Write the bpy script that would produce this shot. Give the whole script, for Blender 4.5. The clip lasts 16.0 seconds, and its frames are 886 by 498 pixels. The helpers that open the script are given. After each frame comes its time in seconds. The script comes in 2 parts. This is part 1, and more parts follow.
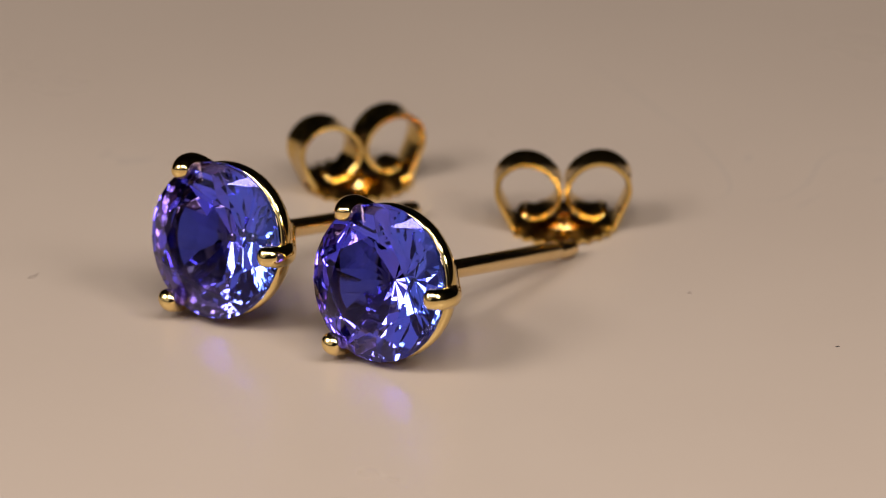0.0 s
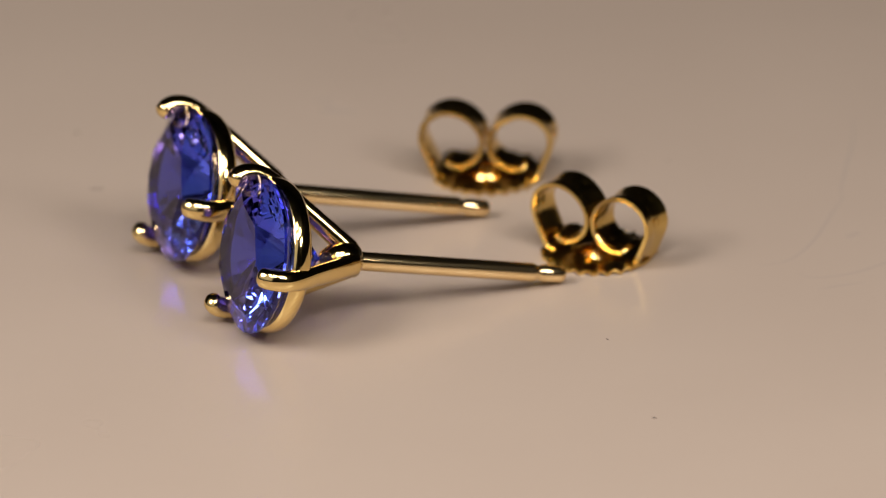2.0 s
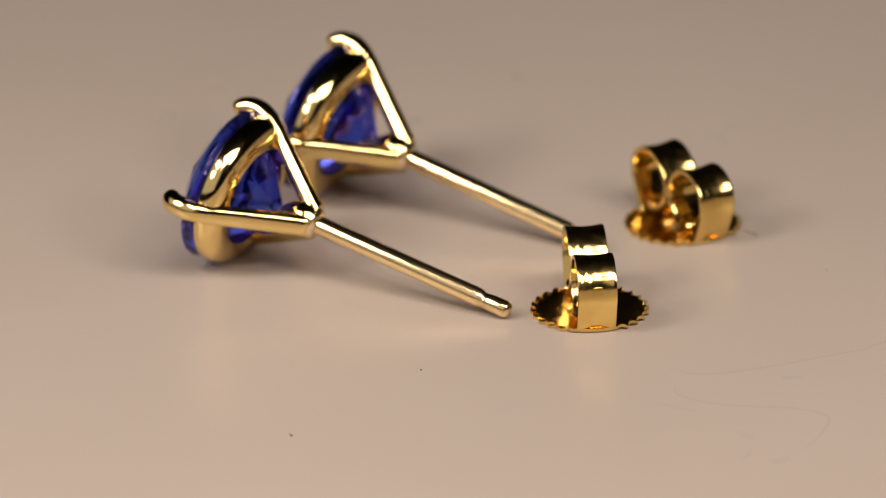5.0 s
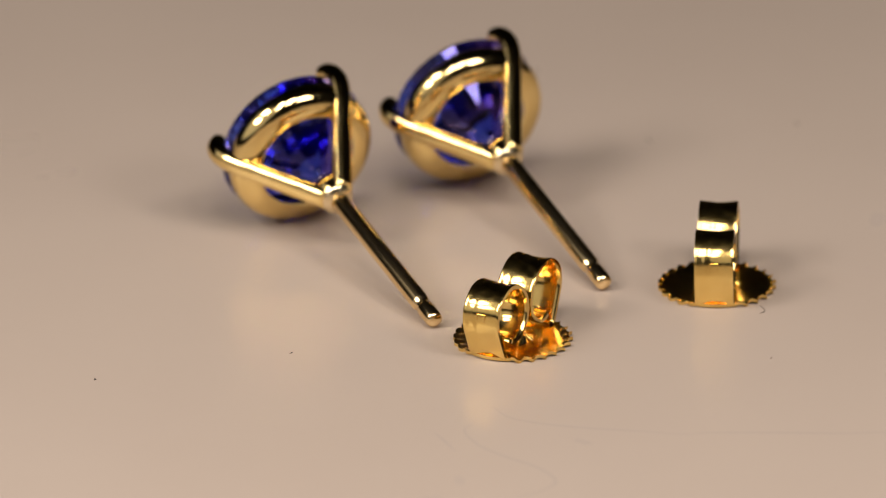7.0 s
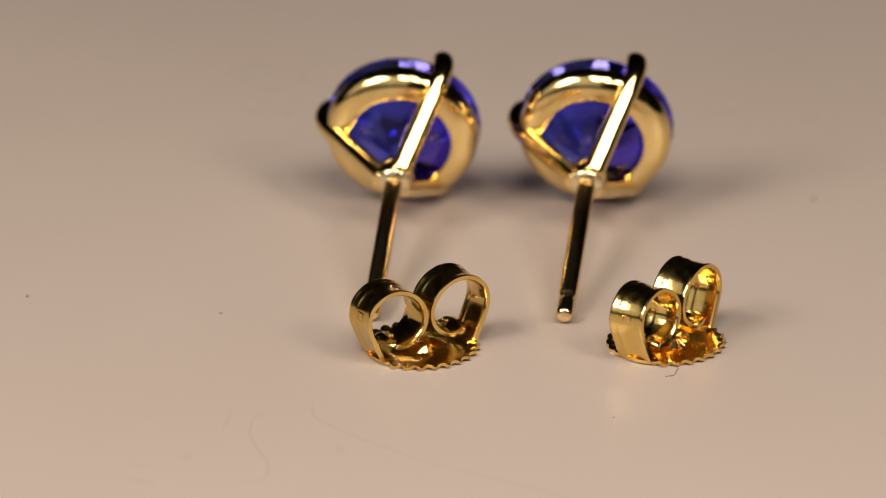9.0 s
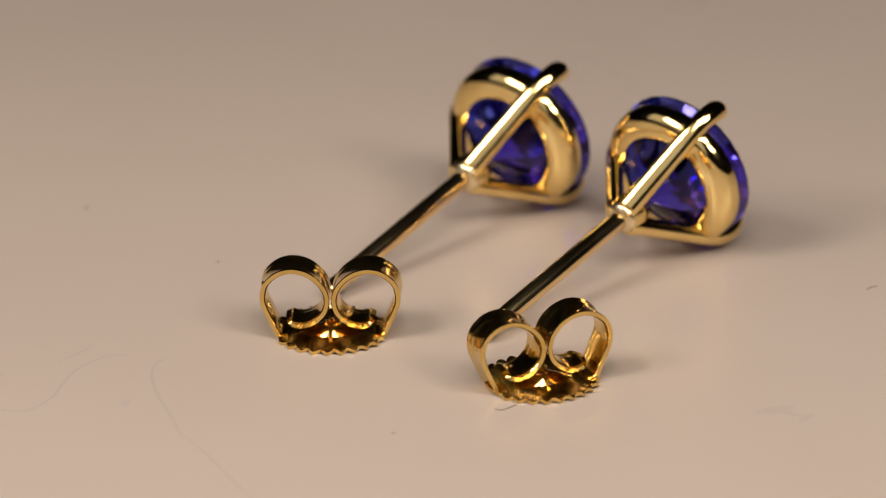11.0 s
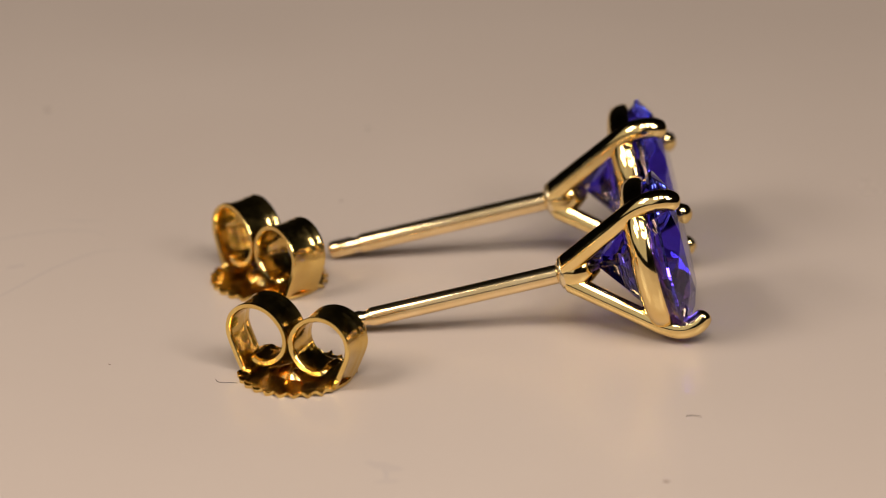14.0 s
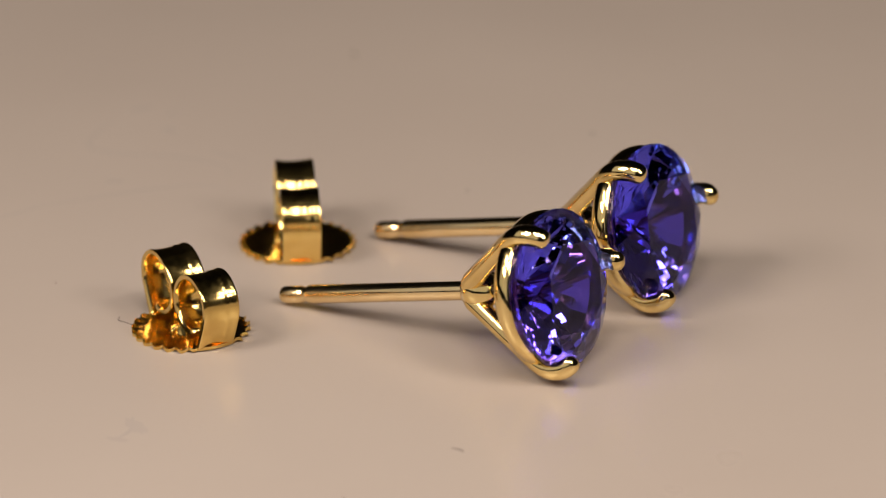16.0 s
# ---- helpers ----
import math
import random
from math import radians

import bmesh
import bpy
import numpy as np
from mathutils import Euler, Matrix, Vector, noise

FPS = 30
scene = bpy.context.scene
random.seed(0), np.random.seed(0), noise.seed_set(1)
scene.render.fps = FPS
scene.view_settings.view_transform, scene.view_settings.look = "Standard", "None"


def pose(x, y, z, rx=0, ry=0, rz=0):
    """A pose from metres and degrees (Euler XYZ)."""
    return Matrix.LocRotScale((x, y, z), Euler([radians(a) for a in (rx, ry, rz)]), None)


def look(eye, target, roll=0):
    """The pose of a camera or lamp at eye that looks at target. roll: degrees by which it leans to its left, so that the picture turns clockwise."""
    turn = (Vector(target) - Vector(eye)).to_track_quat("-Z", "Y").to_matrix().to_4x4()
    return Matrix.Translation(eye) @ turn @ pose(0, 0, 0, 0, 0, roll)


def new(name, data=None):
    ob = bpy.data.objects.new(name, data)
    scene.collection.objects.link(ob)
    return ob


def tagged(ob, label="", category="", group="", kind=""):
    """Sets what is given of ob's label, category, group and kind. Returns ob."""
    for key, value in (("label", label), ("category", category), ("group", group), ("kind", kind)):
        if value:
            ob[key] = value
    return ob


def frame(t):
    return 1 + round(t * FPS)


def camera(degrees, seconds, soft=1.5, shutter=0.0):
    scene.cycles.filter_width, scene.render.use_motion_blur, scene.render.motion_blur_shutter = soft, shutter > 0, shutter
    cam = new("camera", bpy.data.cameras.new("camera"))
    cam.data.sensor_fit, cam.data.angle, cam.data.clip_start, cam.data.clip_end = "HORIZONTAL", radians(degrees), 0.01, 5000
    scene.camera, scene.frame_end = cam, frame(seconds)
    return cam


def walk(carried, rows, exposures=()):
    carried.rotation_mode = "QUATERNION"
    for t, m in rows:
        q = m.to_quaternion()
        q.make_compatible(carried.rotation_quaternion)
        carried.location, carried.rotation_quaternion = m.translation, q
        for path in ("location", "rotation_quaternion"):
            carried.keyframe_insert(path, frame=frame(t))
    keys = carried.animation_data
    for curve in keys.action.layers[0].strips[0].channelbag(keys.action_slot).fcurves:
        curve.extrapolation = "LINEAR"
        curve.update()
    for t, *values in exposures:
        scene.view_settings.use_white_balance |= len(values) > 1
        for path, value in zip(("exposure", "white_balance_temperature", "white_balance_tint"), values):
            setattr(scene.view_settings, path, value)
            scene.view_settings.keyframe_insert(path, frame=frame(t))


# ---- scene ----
MM = 0.001
LENS = 4.893
RISE, REACH, LEAN = radians(22.51), 449.2, -0.82
cam = camera(LENS, 16.0, soft=1.0)
cam.data.dof.use_dof = True
cam.data.dof.focus_distance = (REACH - 11.5) * MM
cam.data.dof.aperture_fstop = 54.0

# the tripod trembles a little: seconds, aim in mm beside and behind the turntable's axis
AIM = [(0.0, -0.676, 3.378), (0.5, -0.289, 3.269), (1.0, 0.192, 3.262), (1.5, 0.411, 3.332),
       (2.0, 0.294, 3.311), (2.5, 0.191, 3.342), (3.0, 0.215, 3.367), (3.5, 0.252, 3.307), (4.0, 0.217, 3.154),
       (5.2, 0.12, 3.33), (6.5, 0.034, 3.472), (7.0, 0.172, 3.45), (7.5, 0.112, 3.488), (8.0, 0.161, 3.473),
       (8.5, -0.033, 3.613), (9.0, 0.041, 3.533), (9.5, 0.163, 3.436), (10.8, 0.0, 3.41),
       (12.0, -0.124, 3.379), (12.5, -0.122, 3.405), (13.0, -0.036, 3.431), (13.5, 0.066, 3.456),
       (14.0, 0.01, 3.424), (14.5, 0.084, 3.265), (15.0, 0.081, 3.331), (15.5, 0.118, 3.321),
       (16.0, 0.027, 3.393)]


def stand(x, y):
    eye = (x * MM, (y - REACH * math.cos(RISE)) * MM, REACH * math.sin(RISE) * MM)
    return look(eye, (x * MM, y * MM, 0), LEAN)


walk(cam, [(t, stand(x, y)) for t, x, y in AIM],
     [(0.0, -0.05), (3.0, -0.05), (6.5, 0.03), (9.5, 0.05), (13.0, 0.06), (14.5, 0.03), (16.0, -0.03)])

# turn of the turntable, clockwise seen from above: seconds, degrees
TURN = [(0.0, 0.0), (0.5, 7.9), (1.0, 15.93), (1.5, 24.27), (2.0, 32.9), (2.5, 41.67), (3.0, 50.16),
        (3.5, 58.34), (4.0, 66.53), (4.6, 76.73), (5.2, 87.37), (5.8, 98.0), (6.5, 109.76), (7.0, 117.76),
        (7.5, 125.72), (8.0, 133.73), (8.5, 141.75), (9.0, 149.64), (9.5, 157.36), (10.1, 166.98),
        (10.7, 177.09), (11.3, 187.39), (12.0, 199.21), (12.5, 207.47), (13.0, 215.87), (13.5, 224.25),
        (14.0, 232.74), (14.5, 241.14), (15.0, 249.39), (15.5, 257.4), (16.0, 265.36)]

# ---- light ----
world = bpy.data.worlds.new("dim_room")
world.use_nodes = True
world.node_tree.nodes["Background"].inputs[0].default_value = (1.0, 0.93, 0.88, 1)
world.node_tree.nodes["Background"].inputs[1].default_value = 0.02
scene.world = world
scene.cycles.max_bounces, scene.cycles.transmission_bounces, scene.cycles.glossy_bounces = 24, 24, 12


def lamp_panel(x, y, z, size, watts, colour):
    data = bpy.data.lights.new("lamp_panel", "AREA")
    data.shape, data.size, data.energy, data.color = "SQUARE", size, watts, colour
    ob = new("lamp_panel", data)
    ob.matrix_world = look((x, y, z), (0, 0, 0))
    return ob


def lamp_bank(azimuth, height, far, watts, colour, spread=0.056, size=0.062):
    """Four square panels, two over two, that face the turntable; azimuth from the camera's side, to the right."""
    a, e = radians(azimuth), radians(height)
    out = Vector((math.sin(a) * math.cos(e), -math.cos(a) * math.cos(e), math.sin(e)))
    right = Vector((math.cos(a), math.sin(a), 0))
    up = out.cross(right)
    for i in (-1, 1):
        for j in (-1, 1):
            lamp_panel(*(out * far + right * spread * i + up * spread * j), size, watts, colour)


def twin_lamp(azimuth, height, far, watts, colour, width=0.13, tube=0.046, gap=0.085):
    """A fixture with two wide tubes, one above the other."""
    a, e = radians(azimuth), radians(height)
    out = Vector((math.sin(a) * math.cos(e), -math.cos(a) * math.cos(e), math.sin(e)))
    up = out.cross(Vector((math.cos(a), math.sin(a), 0)))
    for k in (-0.5, 0.5):
        ob = lamp_panel(*(out * far + up * gap * k), width, watts / 2, colour)
        ob.data.shape, ob.data.size_y = "RECTANGLE", tube


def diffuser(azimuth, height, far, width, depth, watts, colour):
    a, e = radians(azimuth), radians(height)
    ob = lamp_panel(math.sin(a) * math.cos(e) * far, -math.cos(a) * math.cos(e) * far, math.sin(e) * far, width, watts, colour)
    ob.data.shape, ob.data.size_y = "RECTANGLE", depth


WARM = (1.0, 0.93, 0.90)
lamp_bank(6, 57, 0.20, 0.0557, WARM, 0.0248, 0.0276)
twin_lamp(46, 43, 0.21, 0.228, WARM, 0.06, 0.028, 0.054)
twin_lamp(-58, 44, 0.21, 0.335, WARM, 0.078, 0.028, 0.054)
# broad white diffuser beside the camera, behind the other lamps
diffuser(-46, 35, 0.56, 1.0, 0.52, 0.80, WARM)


# ---- materials ----
def material(name, colour, rough, metal=0.0, **more):
    m = bpy.data.materials.new(name)
    m.use_nodes = True
    b = m.node_tree.nodes["Principled BSDF"]
    b.inputs["Base Color"].default_value = (*colour, 1)
    b.inputs["Roughness"].default_value = rough
    b.inputs["Metallic"].default_value = metal
    for k, v in more.items():
        b.inputs[k.replace("_", " ")].default_value = v
    return m


def noise_node(m, scale, detail=4.0, rough=0.55, stretch=None):
    t, nd = m.node_tree, m.node_tree.nodes
    co, no = nd.new("ShaderNodeTexCoord"), nd.new("ShaderNodeTexNoise")
    no.inputs["Scale"].default_value, no.inputs["Detail"].default_value, no.inputs["Roughness"].default_value = scale, detail, rough
    if stretch:
        mp = nd.new("ShaderNodeMapping")
        mp.inputs["Scale"].default_value = stretch
        t.links.new(co.outputs["Object"], mp.inputs["Vector"])
        t.links.new(mp.outputs["Vector"], no.inputs["Vector"])
    else:
        t.links.new(co.outputs["Object"], no.inputs["Vector"])
    return no


def ramp(m, source, stops):
    r = m.node_tree.nodes.new("ShaderNodeValToRGB")
    el = r.color_ramp.elements
    el[0].position, el[0].color = stops[0][0], (*stops[0][1], 1)
    el[1].position, el[1].color = stops[-1][0], (*stops[-1][1], 1)
    for pos, c in stops[1:-1]:
        el.new(pos).color = (*c, 1)
    m.node_tree.links.new(source, r.inputs["Fac"])
    return r.outputs["Color"]


def bump(m, source, strength, distance):
    b = m.node_tree.nodes.new("ShaderNodeBump")
    b.inputs["Strength"].default_value, b.inputs["Distance"].default_value = strength, distance
    m.node_tree.links.new(source, b.inputs["Height"])
    m.node_tree.links.new(b.outputs["Normal"], m.node_tree.nodes["Principled BSDF"].inputs["Normal"])


def plug(m, source, socket):
    m.node_tree.links.new(source, m.node_tree.nodes["Principled BSDF"].inputs[socket])


def grey(v):
    return (v, v, v)


def gold(name, low, high, rough, stretch=None):
    m = material(name, high, rough, 1.0)
    n = noise_node(m, 700, 3.0, 0.5)
    plug(m, ramp(m, n.outputs["Fac"], [(0.3, low), (0.65, high)]), "Base Color")
    f = noise_node(m, 2600, 4.0, 0.6, stretch)
    plug(m, ramp(m, f.outputs["Fac"], [(0.3, grey(rough * 0.7)), (0.75, grey(rough * 1.6))]), "Roughness")
    bump(m, f.outputs["Fac"], 0.10, 0.00003)
    return m


GOLD = gold("yellow_gold", (0.84, 0.61, 0.23), (0.92, 0.70, 0.30), 0.085)
GOLD_DRAWN = gold("drawn_gold_wire", (0.84, 0.61, 0.29), (0.91, 0.70, 0.38), 0.15, (1, 1, 0.06))
GOLD_DEEP = gold("deep_yellow_gold", (0.71, 0.48, 0.14), (0.82, 0.59, 0.20), 0.15)
SOLDER = gold("solder_gold", (0.80, 0.66, 0.42), (0.86, 0.70, 0.40), 0.2)

STONE = material("blue_violet_gem", (0.4, 0.4, 0.9), 0.0, 0.0, IOR=1.69, Transmission_Weight=1.0)
# light that stays in the stone through more bounces comes out bluer
STONE.node_tree.nodes["Principled BSDF"].inputs["Specular Tint"].default_value = (0.4, 0.36, 1.0, 1)
co = STONE.node_tree.nodes.new("ShaderNodeTexCoord")
sep = STONE.node_tree.nodes.new("ShaderNodeSeparateXYZ")
STONE.node_tree.links.new(co.outputs["Normal"], sep.inputs[0])
half = STONE.node_tree.nodes.new("ShaderNodeMath")
half.operation = "MULTIPLY_ADD"
half.inputs[1].default_value, half.inputs[2].default_value = 0.5, 0.5
STONE.node_tree.links.new(sep.outputs[0], half.inputs[0])
# pleochroic: blue along one axis of the crystal, violet along the other
# paler middle stop paints in the light see-through window of the table facet
hue = ramp(STONE, half.outputs[0], [(0.12, (0.14, 0.06, 0.97)), (0.36, (0.085, 0.07, 0.97)), (0.5, (0.13, 0.12, 0.93)),
                                    (0.64, (0.075, 0.12, 1.0)), (0.88, (0.10, 0.23, 1.0))])
# below the crown the colour is darkened to mimic light absorbed in rear views
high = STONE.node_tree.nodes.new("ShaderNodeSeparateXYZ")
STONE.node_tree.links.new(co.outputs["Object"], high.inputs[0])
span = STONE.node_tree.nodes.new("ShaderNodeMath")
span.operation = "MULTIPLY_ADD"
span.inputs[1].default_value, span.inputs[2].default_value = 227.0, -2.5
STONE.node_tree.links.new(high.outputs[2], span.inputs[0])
low_dim = ramp(STONE, span.outputs[0], [(0.70, (0.42, 0.36, 0.62)), (0.80, (1.0, 1.0, 1.0))])
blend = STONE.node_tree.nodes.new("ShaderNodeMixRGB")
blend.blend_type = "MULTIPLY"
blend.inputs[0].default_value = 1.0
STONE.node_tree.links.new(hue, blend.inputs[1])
STONE.node_tree.links.new(low_dim, blend.inputs[2])
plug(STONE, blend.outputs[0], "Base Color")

TOP = material("beige_turntable_top", (0.385, 0.302, 0.243), 0.3, 0.0, IOR=1.46)
n = noise_node(TOP, 28, 5.0, 0.6)
plug(TOP, ramp(TOP, n.outputs["Fac"], [(0.15, (0.369, 0.294, 0.233)), (0.85, (0.402, 0.326, 0.26))]), "Base Color")
n = noise_node(TOP, 60, 3.0, 0.5)
plug(TOP, ramp(TOP, n.outputs["Fac"], [(0.1, grey(0.22)), (0.9, grey(0.40))]), "Roughness")
SCRATCH = material("grey_scratch", (0.352, 0.288, 0.236), 0.42)
SMUDGE = material("grey_stain", (0.366, 0.298, 0.242), 0.42, 0.0, IOR=1.46)
DUST = material("dark_dust", (0.05, 0.04, 0.035), 0.9)
PALE_DUST = material("pale_brown_dust", (0.2, 0.15, 0.11), 0.9)
BLACK = material("dark_plastic", (0.03, 0.03, 0.032), 0.5)
WALL = material("dark_wall_paint", (0.07, 0.066, 0.062), 0.9)
BENCH = material("dark_bench_cloth", (0.05, 0.05, 0.05), 0.9)


# ---- mesh helpers ----
def mesh_of(name, bm, mat, smooth=None):
    me = bpy.data.meshes.new(name)
    bmesh.ops.recalc_face_normals(bm, faces=bm.faces)
    if smooth is not None:
        for f in bm.faces:
            f.smooth = True
        for e in bm.edges:
            if len(e.link_faces) == 2 and e.calc_face_angle(0) > radians(smooth):
                e.smooth = False
    bm.to_mesh(me)
    bm.free()
    me.materials.append(mat)
    return me


def part(name, bm, mat, parent, label="", smooth=40):
    ob = new(name, mesh_of(name, bm, mat, smooth))
    ob.parent = parent
    return tagged(ob, label)


def lathe(profile, steps=64, closed=False):
    """Turns (radius, height) in mm round z."""
    bm = bmesh.new()
    rings = []
    for k in range(steps):
        a = 2 * math.pi * k / steps
        rings.append([bm.verts.new((r * MM * math.cos(a), r * MM * math.sin(a), h * MM)) for r, h in profile])
    n = len(profile)
    for k in range(steps):
        p, q = rings[k], rings[(k + 1) % steps]
        for i in range(n if closed else n - 1):
            j = (i + 1) % n
            bm.faces.new((p[i], q[i], q[j], p[j]))
    if not closed:
        bmesh.ops.remove_doubles(bm, verts=bm.verts, dist=1e-7)
        for ring_end in (0, -1):
            if profile[ring_end][0] > 1e-6:
                bm.faces.new([r[ring_end] for r in rings])
    return bm


def smooth_path(points, steps=6):
    """Catmull-Rom through tuples of any length."""
    pts = [np.array(p, float) for p in points]
    pts = [2 * pts[0] - pts[1], *pts, 2 * pts[-1] - pts[-2]]
    out = []
    for a, b, c, d in zip(pts, pts[1:], pts[2:], pts[3:]):
        for i in range(steps):
            t = i / steps
            out.append(0.5 * (2 * b + (c - a) * t + (2 * a - 5 * b + 4 * c - d) * t ** 2 + (3 * b - a - 3 * c + d) * t ** 3))
    out.append(pts[-2])
    return out


def sweep(path, section=16, power=2.6, round_end=False, end_power=None):
    """A bar that runs in the x-z plane; path rows: x, z, half width (across, along y), half thickness, in mm."""
    bm = bmesh.new()
    rings = []
    rows = [np.array(r, float) for r in path]
    if round_end:
        last, way = rows[-1], rows[-1][:2] - rows[-2][:2]
        way = way / np.linalg.norm(way)
        for a in (20, 42, 62, 78, 87):
            s, c = math.sin(radians(a)), math.cos(radians(a))
            rows.append(np.array([*(last[:2] + way * last[3] * 0.72 * s), last[2] * c, last[3] * c]))
    for k, r in enumerate(rows):
        way = rows[min(k + 1, len(rows) - 1)][:2] - rows[max(k - 1, 0)][:2]
        way = way / (np.linalg.norm(way) + 1e-12)
        nx, nz = -way[1], way[0]
        ring = []
        squareness = power if end_power is None else power + (end_power - power) * min(1, max(0, (k / len(rows) - 0.35) / 0.25))
        for i in range(section):
            a = 2 * math.pi * i / section
            c, s = math.cos(a), math.sin(a)
            u = math.copysign(abs(c) ** (2 / squareness), c) * r[2]
            v = math.copysign(abs(s) ** (2 / squareness), s) * r[3]
            ring.append(bm.verts.new(((r[0] + nx * v) * MM, u * MM, (r[1] + nz * v) * MM)))
        rings.append(ring)
    for p, q in zip(rings, rings[1:]):
        for i in range(section):
            j = (i + 1) % section
            bm.faces.new((p[i], p[j], q[j], q[i]))
    bm.faces.new(rings[0])
    bm.faces.new(rings[-1])
    return bm


def spun(bm, degrees):
    bmesh.ops.rotate(bm, verts=bm.verts, cent=(0, 0, 0), matrix=Matrix.Rotation(radians(degrees), 3, "Z"))
    return bm


# ---- the setting ----
def slab(name, x0, x1, y0, y1, z0, z1, mat, label):
    bm = bmesh.new()
    bmesh.ops.create_cube(bm, size=1)
    bmesh.ops.scale(bm, verts=bm.verts, vec=(x1 - x0, y1 - y0, z1 - z0))
    bmesh.ops.translate(bm, verts=bm.verts, vec=((x0 + x1) / 2, (y0 + y1) / 2, (z0 + z1) / 2))
    return tagged(new(name, mesh_of(name, bm, mat)), label, name.split("_")[0], kind="structure")


slab("bench_top", -1.2, 1.2, -1.0, 1.0, -0.08, -0.04, BENCH, "dark cloth-covered bench under the turntable")
slab("wall_north", -1.5, 1.5, 1.3, 1.4, -0.8, 1.6, WALL, "dark painted wall behind the bench")
slab("wall_south", -1.5, 1.5, -1.4, -1.3, -0.8, 1.6, WALL, "dark painted wall facing the bench")
slab("wall_east", 1.5, 1.6, -1.4, 1.4, -0.8, 1.6, WALL, "dark painted side wall of the room")
slab("wall_west", -1.6, -1.5, -1.4, 1.4, -0.8, 1.6, WALL, "dark painted side wall of the room")
slab("floor", -1.6, 1.6, -1.4, 1.4, -0.9, -0.8, BENCH, "dark floor of the room")
slab("ceiling", -1.6, 1.6, -1.4, 1.4, 1.6, 1.7, WALL, "dark ceiling of the room")

# ---- the turntable ----
R_TABLE = 130.0
turntable = tagged(new("turntable"), "beige glossy round display turntable with faint scratches", "turntable")
part("platter", lathe([(0, 0), (R_TABLE - 1, 0), (R_TABLE - 0.3, -0.3), (R_TABLE, -1), (R_TABLE, -9),
                       (R_TABLE - 1, -10), (0, -10)], 128), TOP, turntable, "glossy beige platter", 30)
part("spindle", lathe([(0, -10.0), (22, -10.0), (22, -34), (45, -35), (45, -40), (0, -40)], 48), BLACK, turntable, "dark round foot", 30)


def thin_line(points, half, lift):
    """A hair-thin raised line on the platter; points in mm."""
    rows = smooth_path(points, 8)
    bm = bmesh.new()
    prev = None
    for k, r in enumerate(rows):
        way = rows[min(k + 1, len(rows) - 1)] - rows[max(k - 1, 0)]
        n = np.array([-way[1], way[0]]) / (np.hypot(way[0], way[1]) + 1e-9)
        h = half * (0.25 + 0.75 * math.sin(math.pi * (k + 0.3) / (len(rows) - 0.4)))
        row = [bm.verts.new((*((r[:2] + n * h) * MM), 0.0)), bm.verts.new((*(r[:2] * MM), lift * MM)), bm.verts.new((*((r[:2] - n * h) * MM), 0.0))]
        if prev:
            bm.faces.new((prev[0], prev[1], row[1], row[0]))
            bm.faces.new((prev[1], prev[2], row[2], row[1]))
        prev = row
    return bm


SCRATCHES = (([(13.1, 8.4), (14.0, 8.45), (15.07, 9.7), (15.6, 11.1), (16.1, 13.0), (17.2, 14.3), (19.2, 13.6), (20.5, 12.75)], 0.055),
             ([(11.2, 8.3), (11.97, 9.7), (11.7, 12.2), (10.8, 15.2), (10.3, 17.2)], 0.05), ([(14.65, 7.35), (15.3, 8.2), (16.0, 9.05)], 0.045),
             ([(10.4, 16.6), (9.6, 18.0), (8.5, 20.3), (7.3, 22.9), (5.9, 25.2)], 0.05), ([(21.0, 9.9), (20.7, 10.4), (20.2, 10.6)], 0.05),
             ([(-13.3, 14.15), (-14.3, 14.2), (-15.0, 14.5), (-15.6, 15.0)], 0.07))
for line, half in SCRATCHES:
    part("scratch", thin_line(line, half * 1.5, 0.004), SCRATCH, turntable, "faint grey scratch")


def smudge(x, y, long, wide, turn):
    """A flat, ragged-edged stain on the platter, in mm and degrees."""
    bm = bmesh.new()
    edge = []
    for k in range(28):
        a = 2 * math.pi * k / 28
        r = 1 + random.uniform(-0.28, 0.22)
        edge.append(bm.verts.new((long * r * math.cos(a) * MM, wide * r * math.sin(a) * MM, 0.003 * MM)))
    bm.faces.new(edge)
    bmesh.ops.rotate(bm, verts=bm.verts, cent=(0, 0, 0), matrix=Matrix.Rotation(radians(turn), 3, "Z"))
    bmesh.ops.translate(bm, verts=bm.verts, vec=(x * MM, y * MM, 0))
    return part("smudge", bm, SMUDGE, turntable, "faint grey stain")


for row in ((-14.3, 14.1, 0.85, 0.35, 20), (-15.6, 14.9, 0.5, 0.22, 60), (18.6, 10.6, 0.5, 0.2, 35), (12.9, 13.4, 0.45, 0.2, 80), (21.4, 11.7, 0.6, 0.22, 120)):
    smudge(*row)


# ---- the earrings ----
GIRDLE, R_STONE = 14.42, 3.37


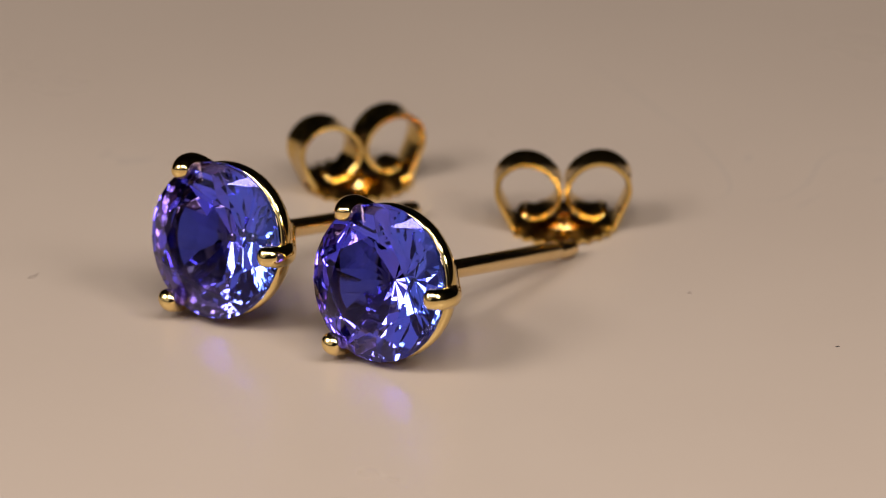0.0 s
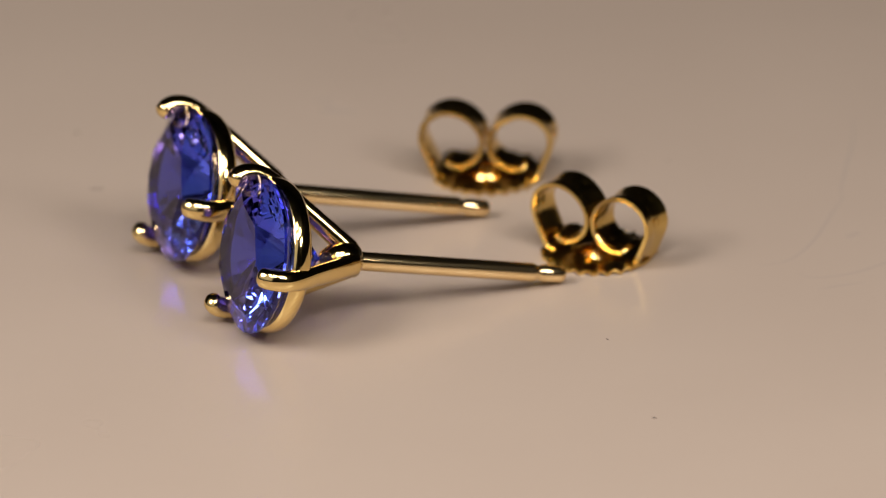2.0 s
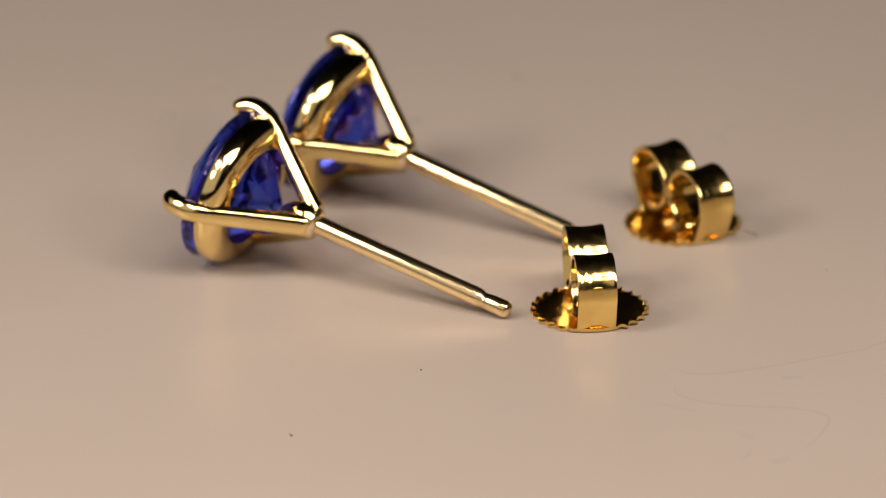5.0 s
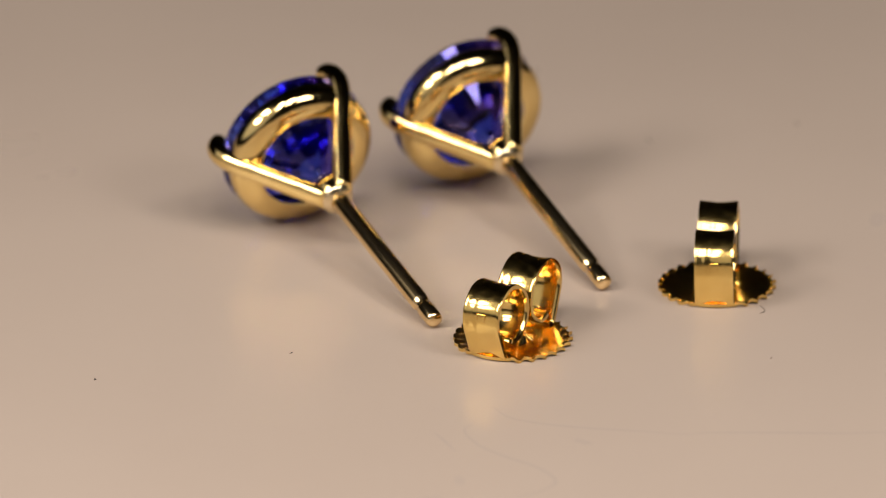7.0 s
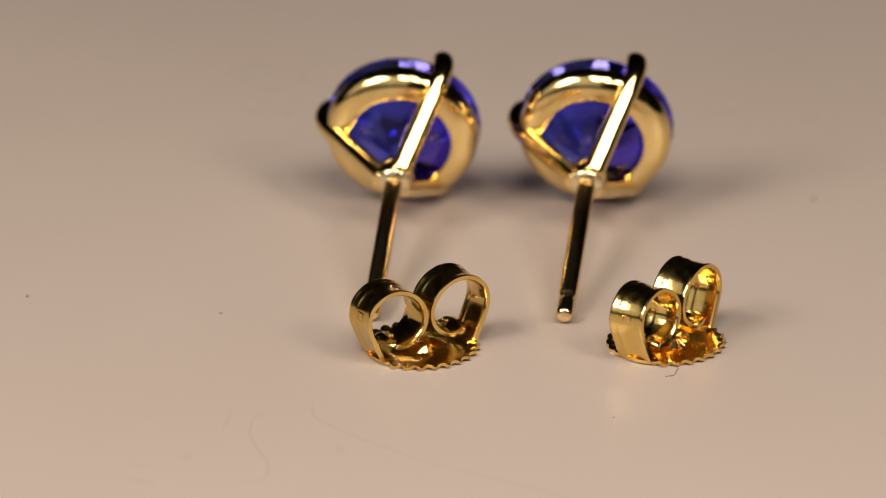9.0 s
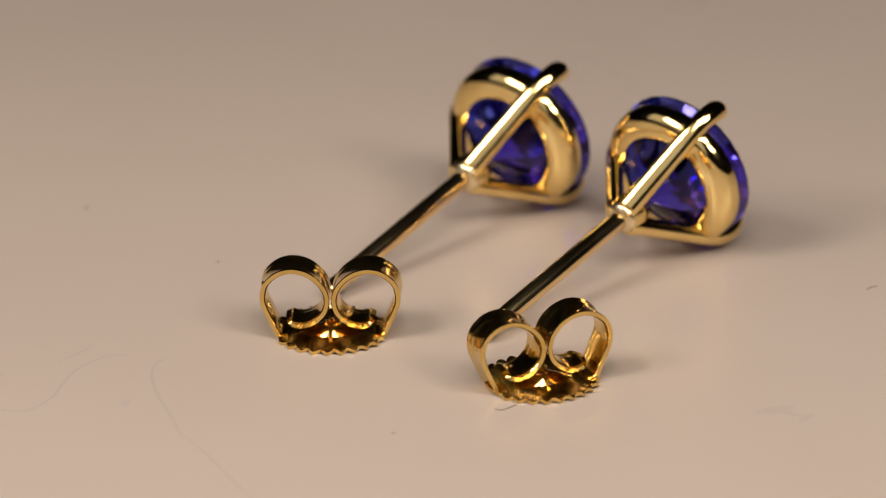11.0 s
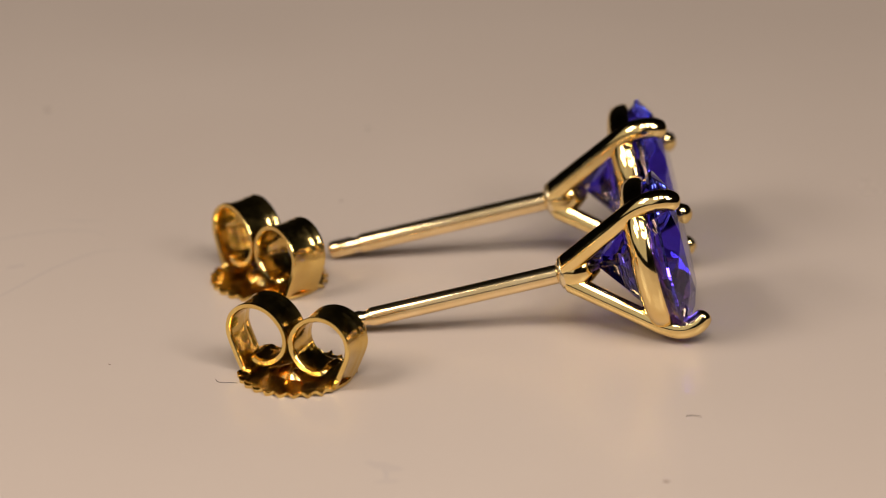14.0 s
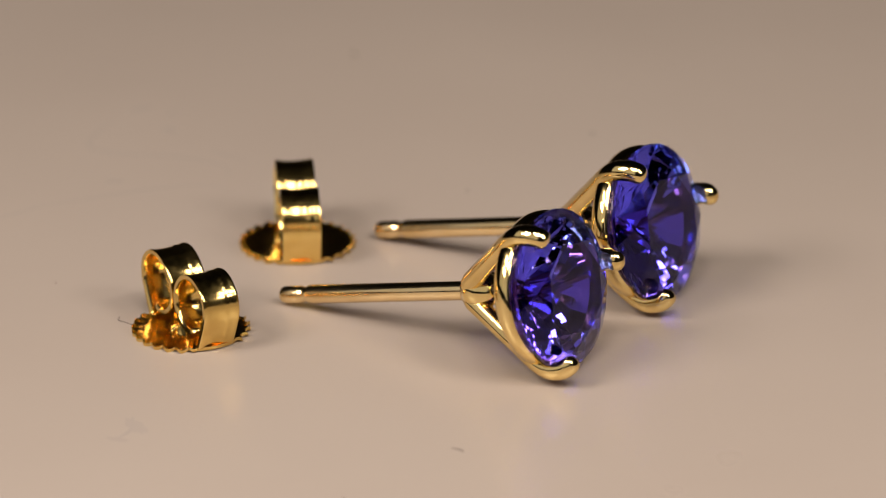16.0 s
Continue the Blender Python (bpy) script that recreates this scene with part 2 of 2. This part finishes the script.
def brilliant(tiers, tip, crown=28.0, table=0.6, uneven=0.065):
    """A round mixed cut, table towards +z, girdle at z = GIRDLE: a brilliant crown over a pavilion of staggered rows of sixteen."""
    bm = bmesh.new()
    R, g = R_STONE, 0.06

    def ring(r, z, turn, n):
        return [bm.verts.new((r * R * math.cos(2 * math.pi * (k + turn) / n) * MM, r * R * math.sin(2 * math.pi * (k + turn) / n) * MM, (GIRDLE + z) * MM)) for k in range(n)]

    hc = (1 - table) * R * math.tan(radians(crown))
    rs = 0.5 * (table + 1) * 0.985
    flat = ring(table, hc + g, 0, 8)
    star = ring(rs, g + (1 - rs * math.cos(math.pi / 8)) * R * math.tan(radians(crown)), 0.5, 8)
    top, low = ring(1.0, g, 0, 32), ring(1.0, -g, 0, 32)
    rows, z, last = [], -g, 1.0
    for r, slope, turn in tiers:
        z -= (last - r) * R * math.tan(radians(slope))
        rows.append(ring(r, z, turn, 16))
        last = r
        for v in rows[-1]:  # hand-cut: no two facets lie quite alike
            v.co.xy *= 1 + random.uniform(-uneven, uneven)
            v.co.z += random.uniform(-uneven, uneven) * MM
    culet = bm.verts.new((0, 0, (GIRDLE + z - last * R * math.tan(radians(tip))) * MM))
    bm.faces.new(flat)
    for k in range(8):
        bm.faces.new((flat[k], star[k], flat[(k + 1) % 8]))
        bm.faces.new((flat[k], star[k - 1], top[4 * k]))
        bm.faces.new((flat[k], top[4 * k], star[k]))
        for i in range(4):
            bm.faces.new((star[k], top[4 * k + i], top[(4 * k + i + 1) % 32]))
    for k in range(32):
        j = (k + 1) % 32
        bm.faces.new((top[k], top[j], low[j], low[k]))
    turns = [t[2] for t in tiers]
    for k in range(16):
        j = (k + 1) % 16
        bm.faces.new((low[2 * k], low[2 * k + 1], rows[0][k]))
        bm.faces.new((low[2 * k + 1], low[(2 * k + 2) % 32], rows[0][k]))
        bm.faces.new((rows[0][k], low[(2 * k + 2) % 32], rows[0][j]))
        for p, q, ahead in zip(rows, rows[1:], [a > b for a, b in zip(turns, turns[1:])]):
            if ahead:
                bm.faces.new((p[k], p[j], q[j]))
                bm.faces.new((p[k], q[j], q[k]))
            else:
                bm.faces.new((p[k], p[j], q[k]))
                bm.faces.new((q[k], p[j], q[j]))
        bm.faces.new((culet, rows[-1][k], rows[-1][j]))
    return bm


def prong():
    """A basket leg from the post's foot to the ring and on into a rounded claw over the stone."""
    rows = [(0.15, 9.6, 0.47, 0.42), (0.44, 9.98, 0.47, 0.42), (0.84, 10.5, 0.47, 0.41), (1.63, 11.5, 0.46, 0.39), (2.48, 12.6, 0.45, 0.38),
            (3.02, 13.3, 0.45, 0.39), (3.34, 13.85, 0.46, 0.42), (3.49, 14.3, 0.47, 0.43), (3.47, 14.75, 0.47, 0.43), (3.35, 15.05, 0.46, 0.42), (3.19, 15.22, 0.44, 0.40)]
    bm = sweep(smooth_path(rows, 5), 40, 2.5, True, 2.0)
    for v in bm.verts:  # the foot is cut off square
        v.co.z = max(v.co.z, 9.82 * MM)
    return bm


def earring(label, tiers, tip):
    ob = tagged(new("stud_earring"), label, "earring", "pair of stud earrings")
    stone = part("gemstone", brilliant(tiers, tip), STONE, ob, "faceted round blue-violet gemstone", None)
    stone.rotation_euler.z = radians(9)
    part("basket_ring", lathe([(3.03, 14.04), (3.22, 14.0), (3.32, 13.85), (3.32, 13.55), (3.23, 13.28), (3.05, 13.1), (2.7, 12.97),
                               (2.34, 12.88), (2.22, 12.9), (2.22, 13.0), (2.8, 13.75)], 96, True), GOLD, ob, "polished yellow gold ring under the stone", 50)
    for k in range(3):
        part("prong", spun(prong(), 0.5 + 120 * k), GOLD, ob, "polished yellow gold claw", 60)
    part("hub", lathe([(0, 11.5), (0.3, 11.4), (0.62, 11.0), (0.82, 10.5), (0.8, 10.1), (0.7, 9.835), (0, 9.83)], 32), GOLD, ob, "solid gold hub of the basket")
    post = part("post", lathe([(0, 9.95), (0.41, 9.95), (0.41, 1.55), (0.385, 1.42), (0.325, 1.32), (0.315, 1.2), (0.35, 1.1), (0.38, 1.0),
                        (0.375, 0.22), (0.34, 0.08), (0.25, 0.0), (0, -0.03)], 32), GOLD_DRAWN, ob, "drawn gold wire with a notched end", 50)
    part("collar", lathe([(0.6, 10.0), (0.72, 9.93), (0.72, 9.8), (0.66, 9.71), (0.52, 9.65), (0.405, 9.56)], 32), SOLDER, post, "soldered foot of the post")
    return ob


# ---- the earring backs ----
def toothed_disc():
    bm = bmesh.new()
    teeth, sub = 26, 6
    n = teeth * sub
    prof = [(0.0, 0.10), (0.55, 0.10), (0.84, 0.11), (0.94, 0.15), (1.0, 0.20), (1.0, 0.06), (0.87, 0.0), (0.0, 0.0)]
    rings = []
    for k in range(n):
        a = 2 * math.pi * k / n
        bare = min(1.0, max(0.0, (abs(math.sin(a)) - 0.36) / 0.08))  # no teeth where the strips leave the disc
        wave = 0.97 + bare * (0.03 + 0.042 * math.sin(teeth * a))
        lift = bare * 0.075 * math.cos(teeth * a)
        rings.append([bm.verts.new((2.45 * r * (wave if r == 1.0 else 1) * math.cos(a) * MM, 2.45 * r * (wave if r == 1.0 else 1) * math.sin(a) * MM,
                                    (h + (lift if r == 1.0 else 0)) * MM)) for r, h in prof])
    for k in range(n):
        p, q = rings[k], rings[(k + 1) % n]
        for i in range(len(prof) - 1):
            bm.faces.new((p[i], q[i], q[i + 1], p[i + 1]))
    bmesh.ops.remove_doubles(bm, verts=bm.verts, dist=1e-7)
    return bm


def scroll(groove):
    """One rolled strip with a pressed groove along it: up from the disc's edge, over, down to the middle and curled in."""
    rows = [(1.9, 0.12), (2.25, 0.13), (2.46, 0.45), (2.76, 1.1), (2.98, 1.65), (3.02, 2.1), (2.85, 2.65), (2.3, 3.12), (1.6, 3.25), (0.9, 3.02),
            (0.36, 2.5), (0.15, 1.9), (0.28, 1.3), (0.7, 0.86), (1.15, 0.67), (1.52, 0.67), (1.79, 0.8), (1.88, 0.98)]
    path = smooth_path(rows, 5)
    bm = bmesh.new()
    half, thick, across = 0.83, 0.125, 24
    grid = []
    for k, r in enumerate(path):
        way = path[min(k + 1, len(path) - 1)] - path[max(k - 1, 0)]
        way = way / np.linalg.norm(way)
        nrm = np.array([-way[1], way[0]])
        taper = math.sqrt(max(0.12, 1 - max(0, (k - (len(path) - 9)) / 8.3) ** 2))  # the tongue's end is rounded
        ring = []
        loops = [(i / across * 2 - 1, 1) for i in range(across + 1)] + [(1 - i / across * 2, -1) for i in range(across + 1)]
        for u, side in loops:
            hollow = 0.09 * (1 - abs(u) ** 2) * min(1, (len(path) - 1 - k) / 12) - 0.022 * math.exp(-((u - groove) / 0.11) ** 2)
            t = thick * (1 if abs(u) < 0.99 else 0.7)
            off = nrm * (side * t + hollow)
            ring.append(bm.verts.new(((r[0] + off[0]) * MM, u * half * taper * MM, (r[1] + off[1]) * MM)))
        grid.append(ring)
    for ring in grid:
        for v in ring:
            v.co.x *= 0.955
            v.co.z *= 0.968
    m = len(grid[0])
    for p, q in zip(grid, grid[1:]):
        for i in range(m):
            bm.faces.new((p[i], p[(i + 1) % m], q[(i + 1) % m], q[i]))
    bm.faces.new(grid[0])
    bm.faces.new(grid[-1])
    return bm


def eye_boss():
    """A pressed boss, pointed along x like an eye, that rises to a short crest across it."""
    bm = bmesh.new()
    steps = 32
    rings = []
    for wide, deep, h in ((1.45, 0.95, 0.09), (1.28, 0.80, 0.13), (0.75, 0.66, 0.33), (0.22, 0.52, 0.46), (0.10, 0.44, 0.48)):
        ring = []
        for k in range(steps):
            a = 2 * math.pi * k / steps
            c, q = math.cos(a), math.sin(a)
            ring.append(bm.verts.new((wide * c * MM, deep * q * (1 - 0.35 * c * c) * MM, h * MM)))
        rings.append(ring)
    for p, q in zip(rings, rings[1:]):
        for i in range(steps):
            j = (i + 1) % steps
            bm.faces.new((p[i], p[j], q[j], q[i]))
    bm.faces.new(rings[-1])
    return bm


def earring_back(label):
    ob = tagged(new("earring_back"), label, "earring back", "pair of earring backs")
    disc = part("toothed_disc", toothed_disc(), GOLD_DEEP, ob, "scalloped gold disc", 35)
    strip = part("scroll", scroll(-0.45), GOLD_DEEP, ob, "rolled gold strip", 40)
    part("scroll", spun(scroll(0.45), 180), GOLD_DEEP, ob, "rolled gold strip", 40)
    part("boss", eye_boss(), GOLD_DEEP, disc, "raised pointed boss", 25)
    part("hole_rim", lathe([(0.2, 0.06), (0.21, 0.5), (0.26, 0.55), (0.33, 0.52), (0.36, 0.4), (0.36, 0.1)], 32, True), GOLD_DEEP, disc, "raised rim round the hole", 50)
    mark = bmesh.new()
    for y0, y1, z0, z1 in ((-0.2, 0.2, 2.26, 2.3), (-0.2, 0.2, 1.9, 1.94), (-0.2, -0.16, 1.94, 2.26), (0.16, 0.2, 1.94, 2.26)):
        made = bmesh.ops.create_cube(mark, size=1)["verts"]
        bmesh.ops.scale(mark, verts=made, vec=(0.09 * MM, (y1 - y0) * MM, (z1 - z0) * MM))
        bmesh.ops.translate(mark, verts=made, vec=(2.89 * MM, (y0 + y1) / 2 * MM, (z0 + z1) / 2 * MM))
    part("stamped_mark", mark, GOLD_DEEP, strip, "tiny stamped square on the strip", 30)
    ridge = sweep(smooth_path([(-0.95, 0.16, 0.07, 0.07), (-0.45, 0.44, 0.09, 0.08), (0.0, 0.52, 0.1, 0.08), (0.45, 0.44, 0.09, 0.08), (0.95, 0.16, 0.07, 0.07)], 4), 10)
    part("ridge", spun(ridge, 90), GOLD_DEEP, disc, "raised rib across the boss", 50)
    return ob


def lying(x, y, heading, tilt, roll):
    """An earring whose post ends at (x, y) mm; the stone faces the heading, raised by the tilt; roll of the claws."""
    h, t = radians(heading), radians(tilt)
    a = Vector((math.cos(t) * math.cos(h), math.cos(t) * math.sin(h), math.sin(t)))
    side = Vector((0, 0, 1)).cross(a).normalized()
    up = a.cross(side)
    m = Matrix((side, up, a)).transposed().to_4x4()
    return Matrix.Translation((x * MM, y * MM, 0.385 * MM)) @ m @ pose(0, 0, 0, 0, 0, roll)


def speck(name, label, category, points, half, lift, mat=DUST):
    cx, cy = np.mean(np.array(points), axis=0)
    bm = thin_line([(x - cx, y - cy) for x, y in points], half, lift)
    return tagged(new(name, mesh_of(name, bm, mat)), label, category, "dust on the turntable"), pose(cx * MM, cy * MM, 0.00001)


THINGS = [
    (earring("gold stud earring with round blue-violet stone, lying on beige turntable", ((0.72, 44, 0.5), (0.40, 41, 0)), 39), lying(4.954, 2.405, -126.39, 12.86, 1.2)),
    (earring("gold stud earring with round blue-violet stone, lying beside its pair", ((0.75, 49, 0.5), (0.42, 42, 0)), 38), lying(-1.841, 7.042, -127.26, 13.18, 0.9)),
    (earring_back("gold scroll earring back standing near a post's end"), pose(4.586 * MM, 5.904 * MM, 0, 0, 0, -0.3)),
    (earring_back("gold scroll earring back standing on beige turntable"), pose(-4.414 * MM, 11.133 * MM, 0, 0, 0, 23.25)),
    speck("dust_speck", "tiny dark dust speck on the beige turntable", "dust", [(15.86, -8.11), (15.95, -8.04), (16.04, -8.06)], 0.055, 0.03),
    speck("dust_speck", "tiny dark dust speck on the beige turntable", "dust", [(9.77, -1.95), (9.85, -1.93), (9.94, -1.97)], 0.035, 0.02),
    speck("dust_speck", "tiny brown dust speck on the beige turntable", "dust", [(1.47, 16.57), (1.55, 16.6), (1.63, 16.57)], 0.028, 0.02, PALE_DUST),
    speck("dust_speck", "tiny brown dust speck on the beige turntable", "dust", [(26.6, 1.7), (26.85, 1.72), (27.1, 1.68)], 0.08, 0.04, PALE_DUST),
    speck("dust_speck", "tiny brown dust speck on the beige turntable", "dust", [(-23.0, 5.95), (-22.9, 6.05), (-22.75, 6.08)], 0.09, 0.03, PALE_DUST),
    speck("fibre", "short dark fibre lying on the beige turntable", "fibre", [(-18.6, 0.75), (-18.4, 0.85), (-18.25, 0.98), (-18.15, 1.2)], 0.022, 0.02),
    speck("fibre", "thin curved dark fibre beside an earring back", "fibre", [(-3.5, 13.6), (-3.25, 13.8), (-3.1, 14.0), (-2.85, 14.15), (-2.55, 14.05)], 0.016, 0.02),
]


def motions():
    walk(turntable, [(t, pose(0, 0, 0, 0, 0, -a)) for t, a in TURN])
    for thing, place in THINGS:
        walk(thing, [(t, pose(0, 0, 0, 0, 0, -a) @ place) for t, a in TURN])


motions()
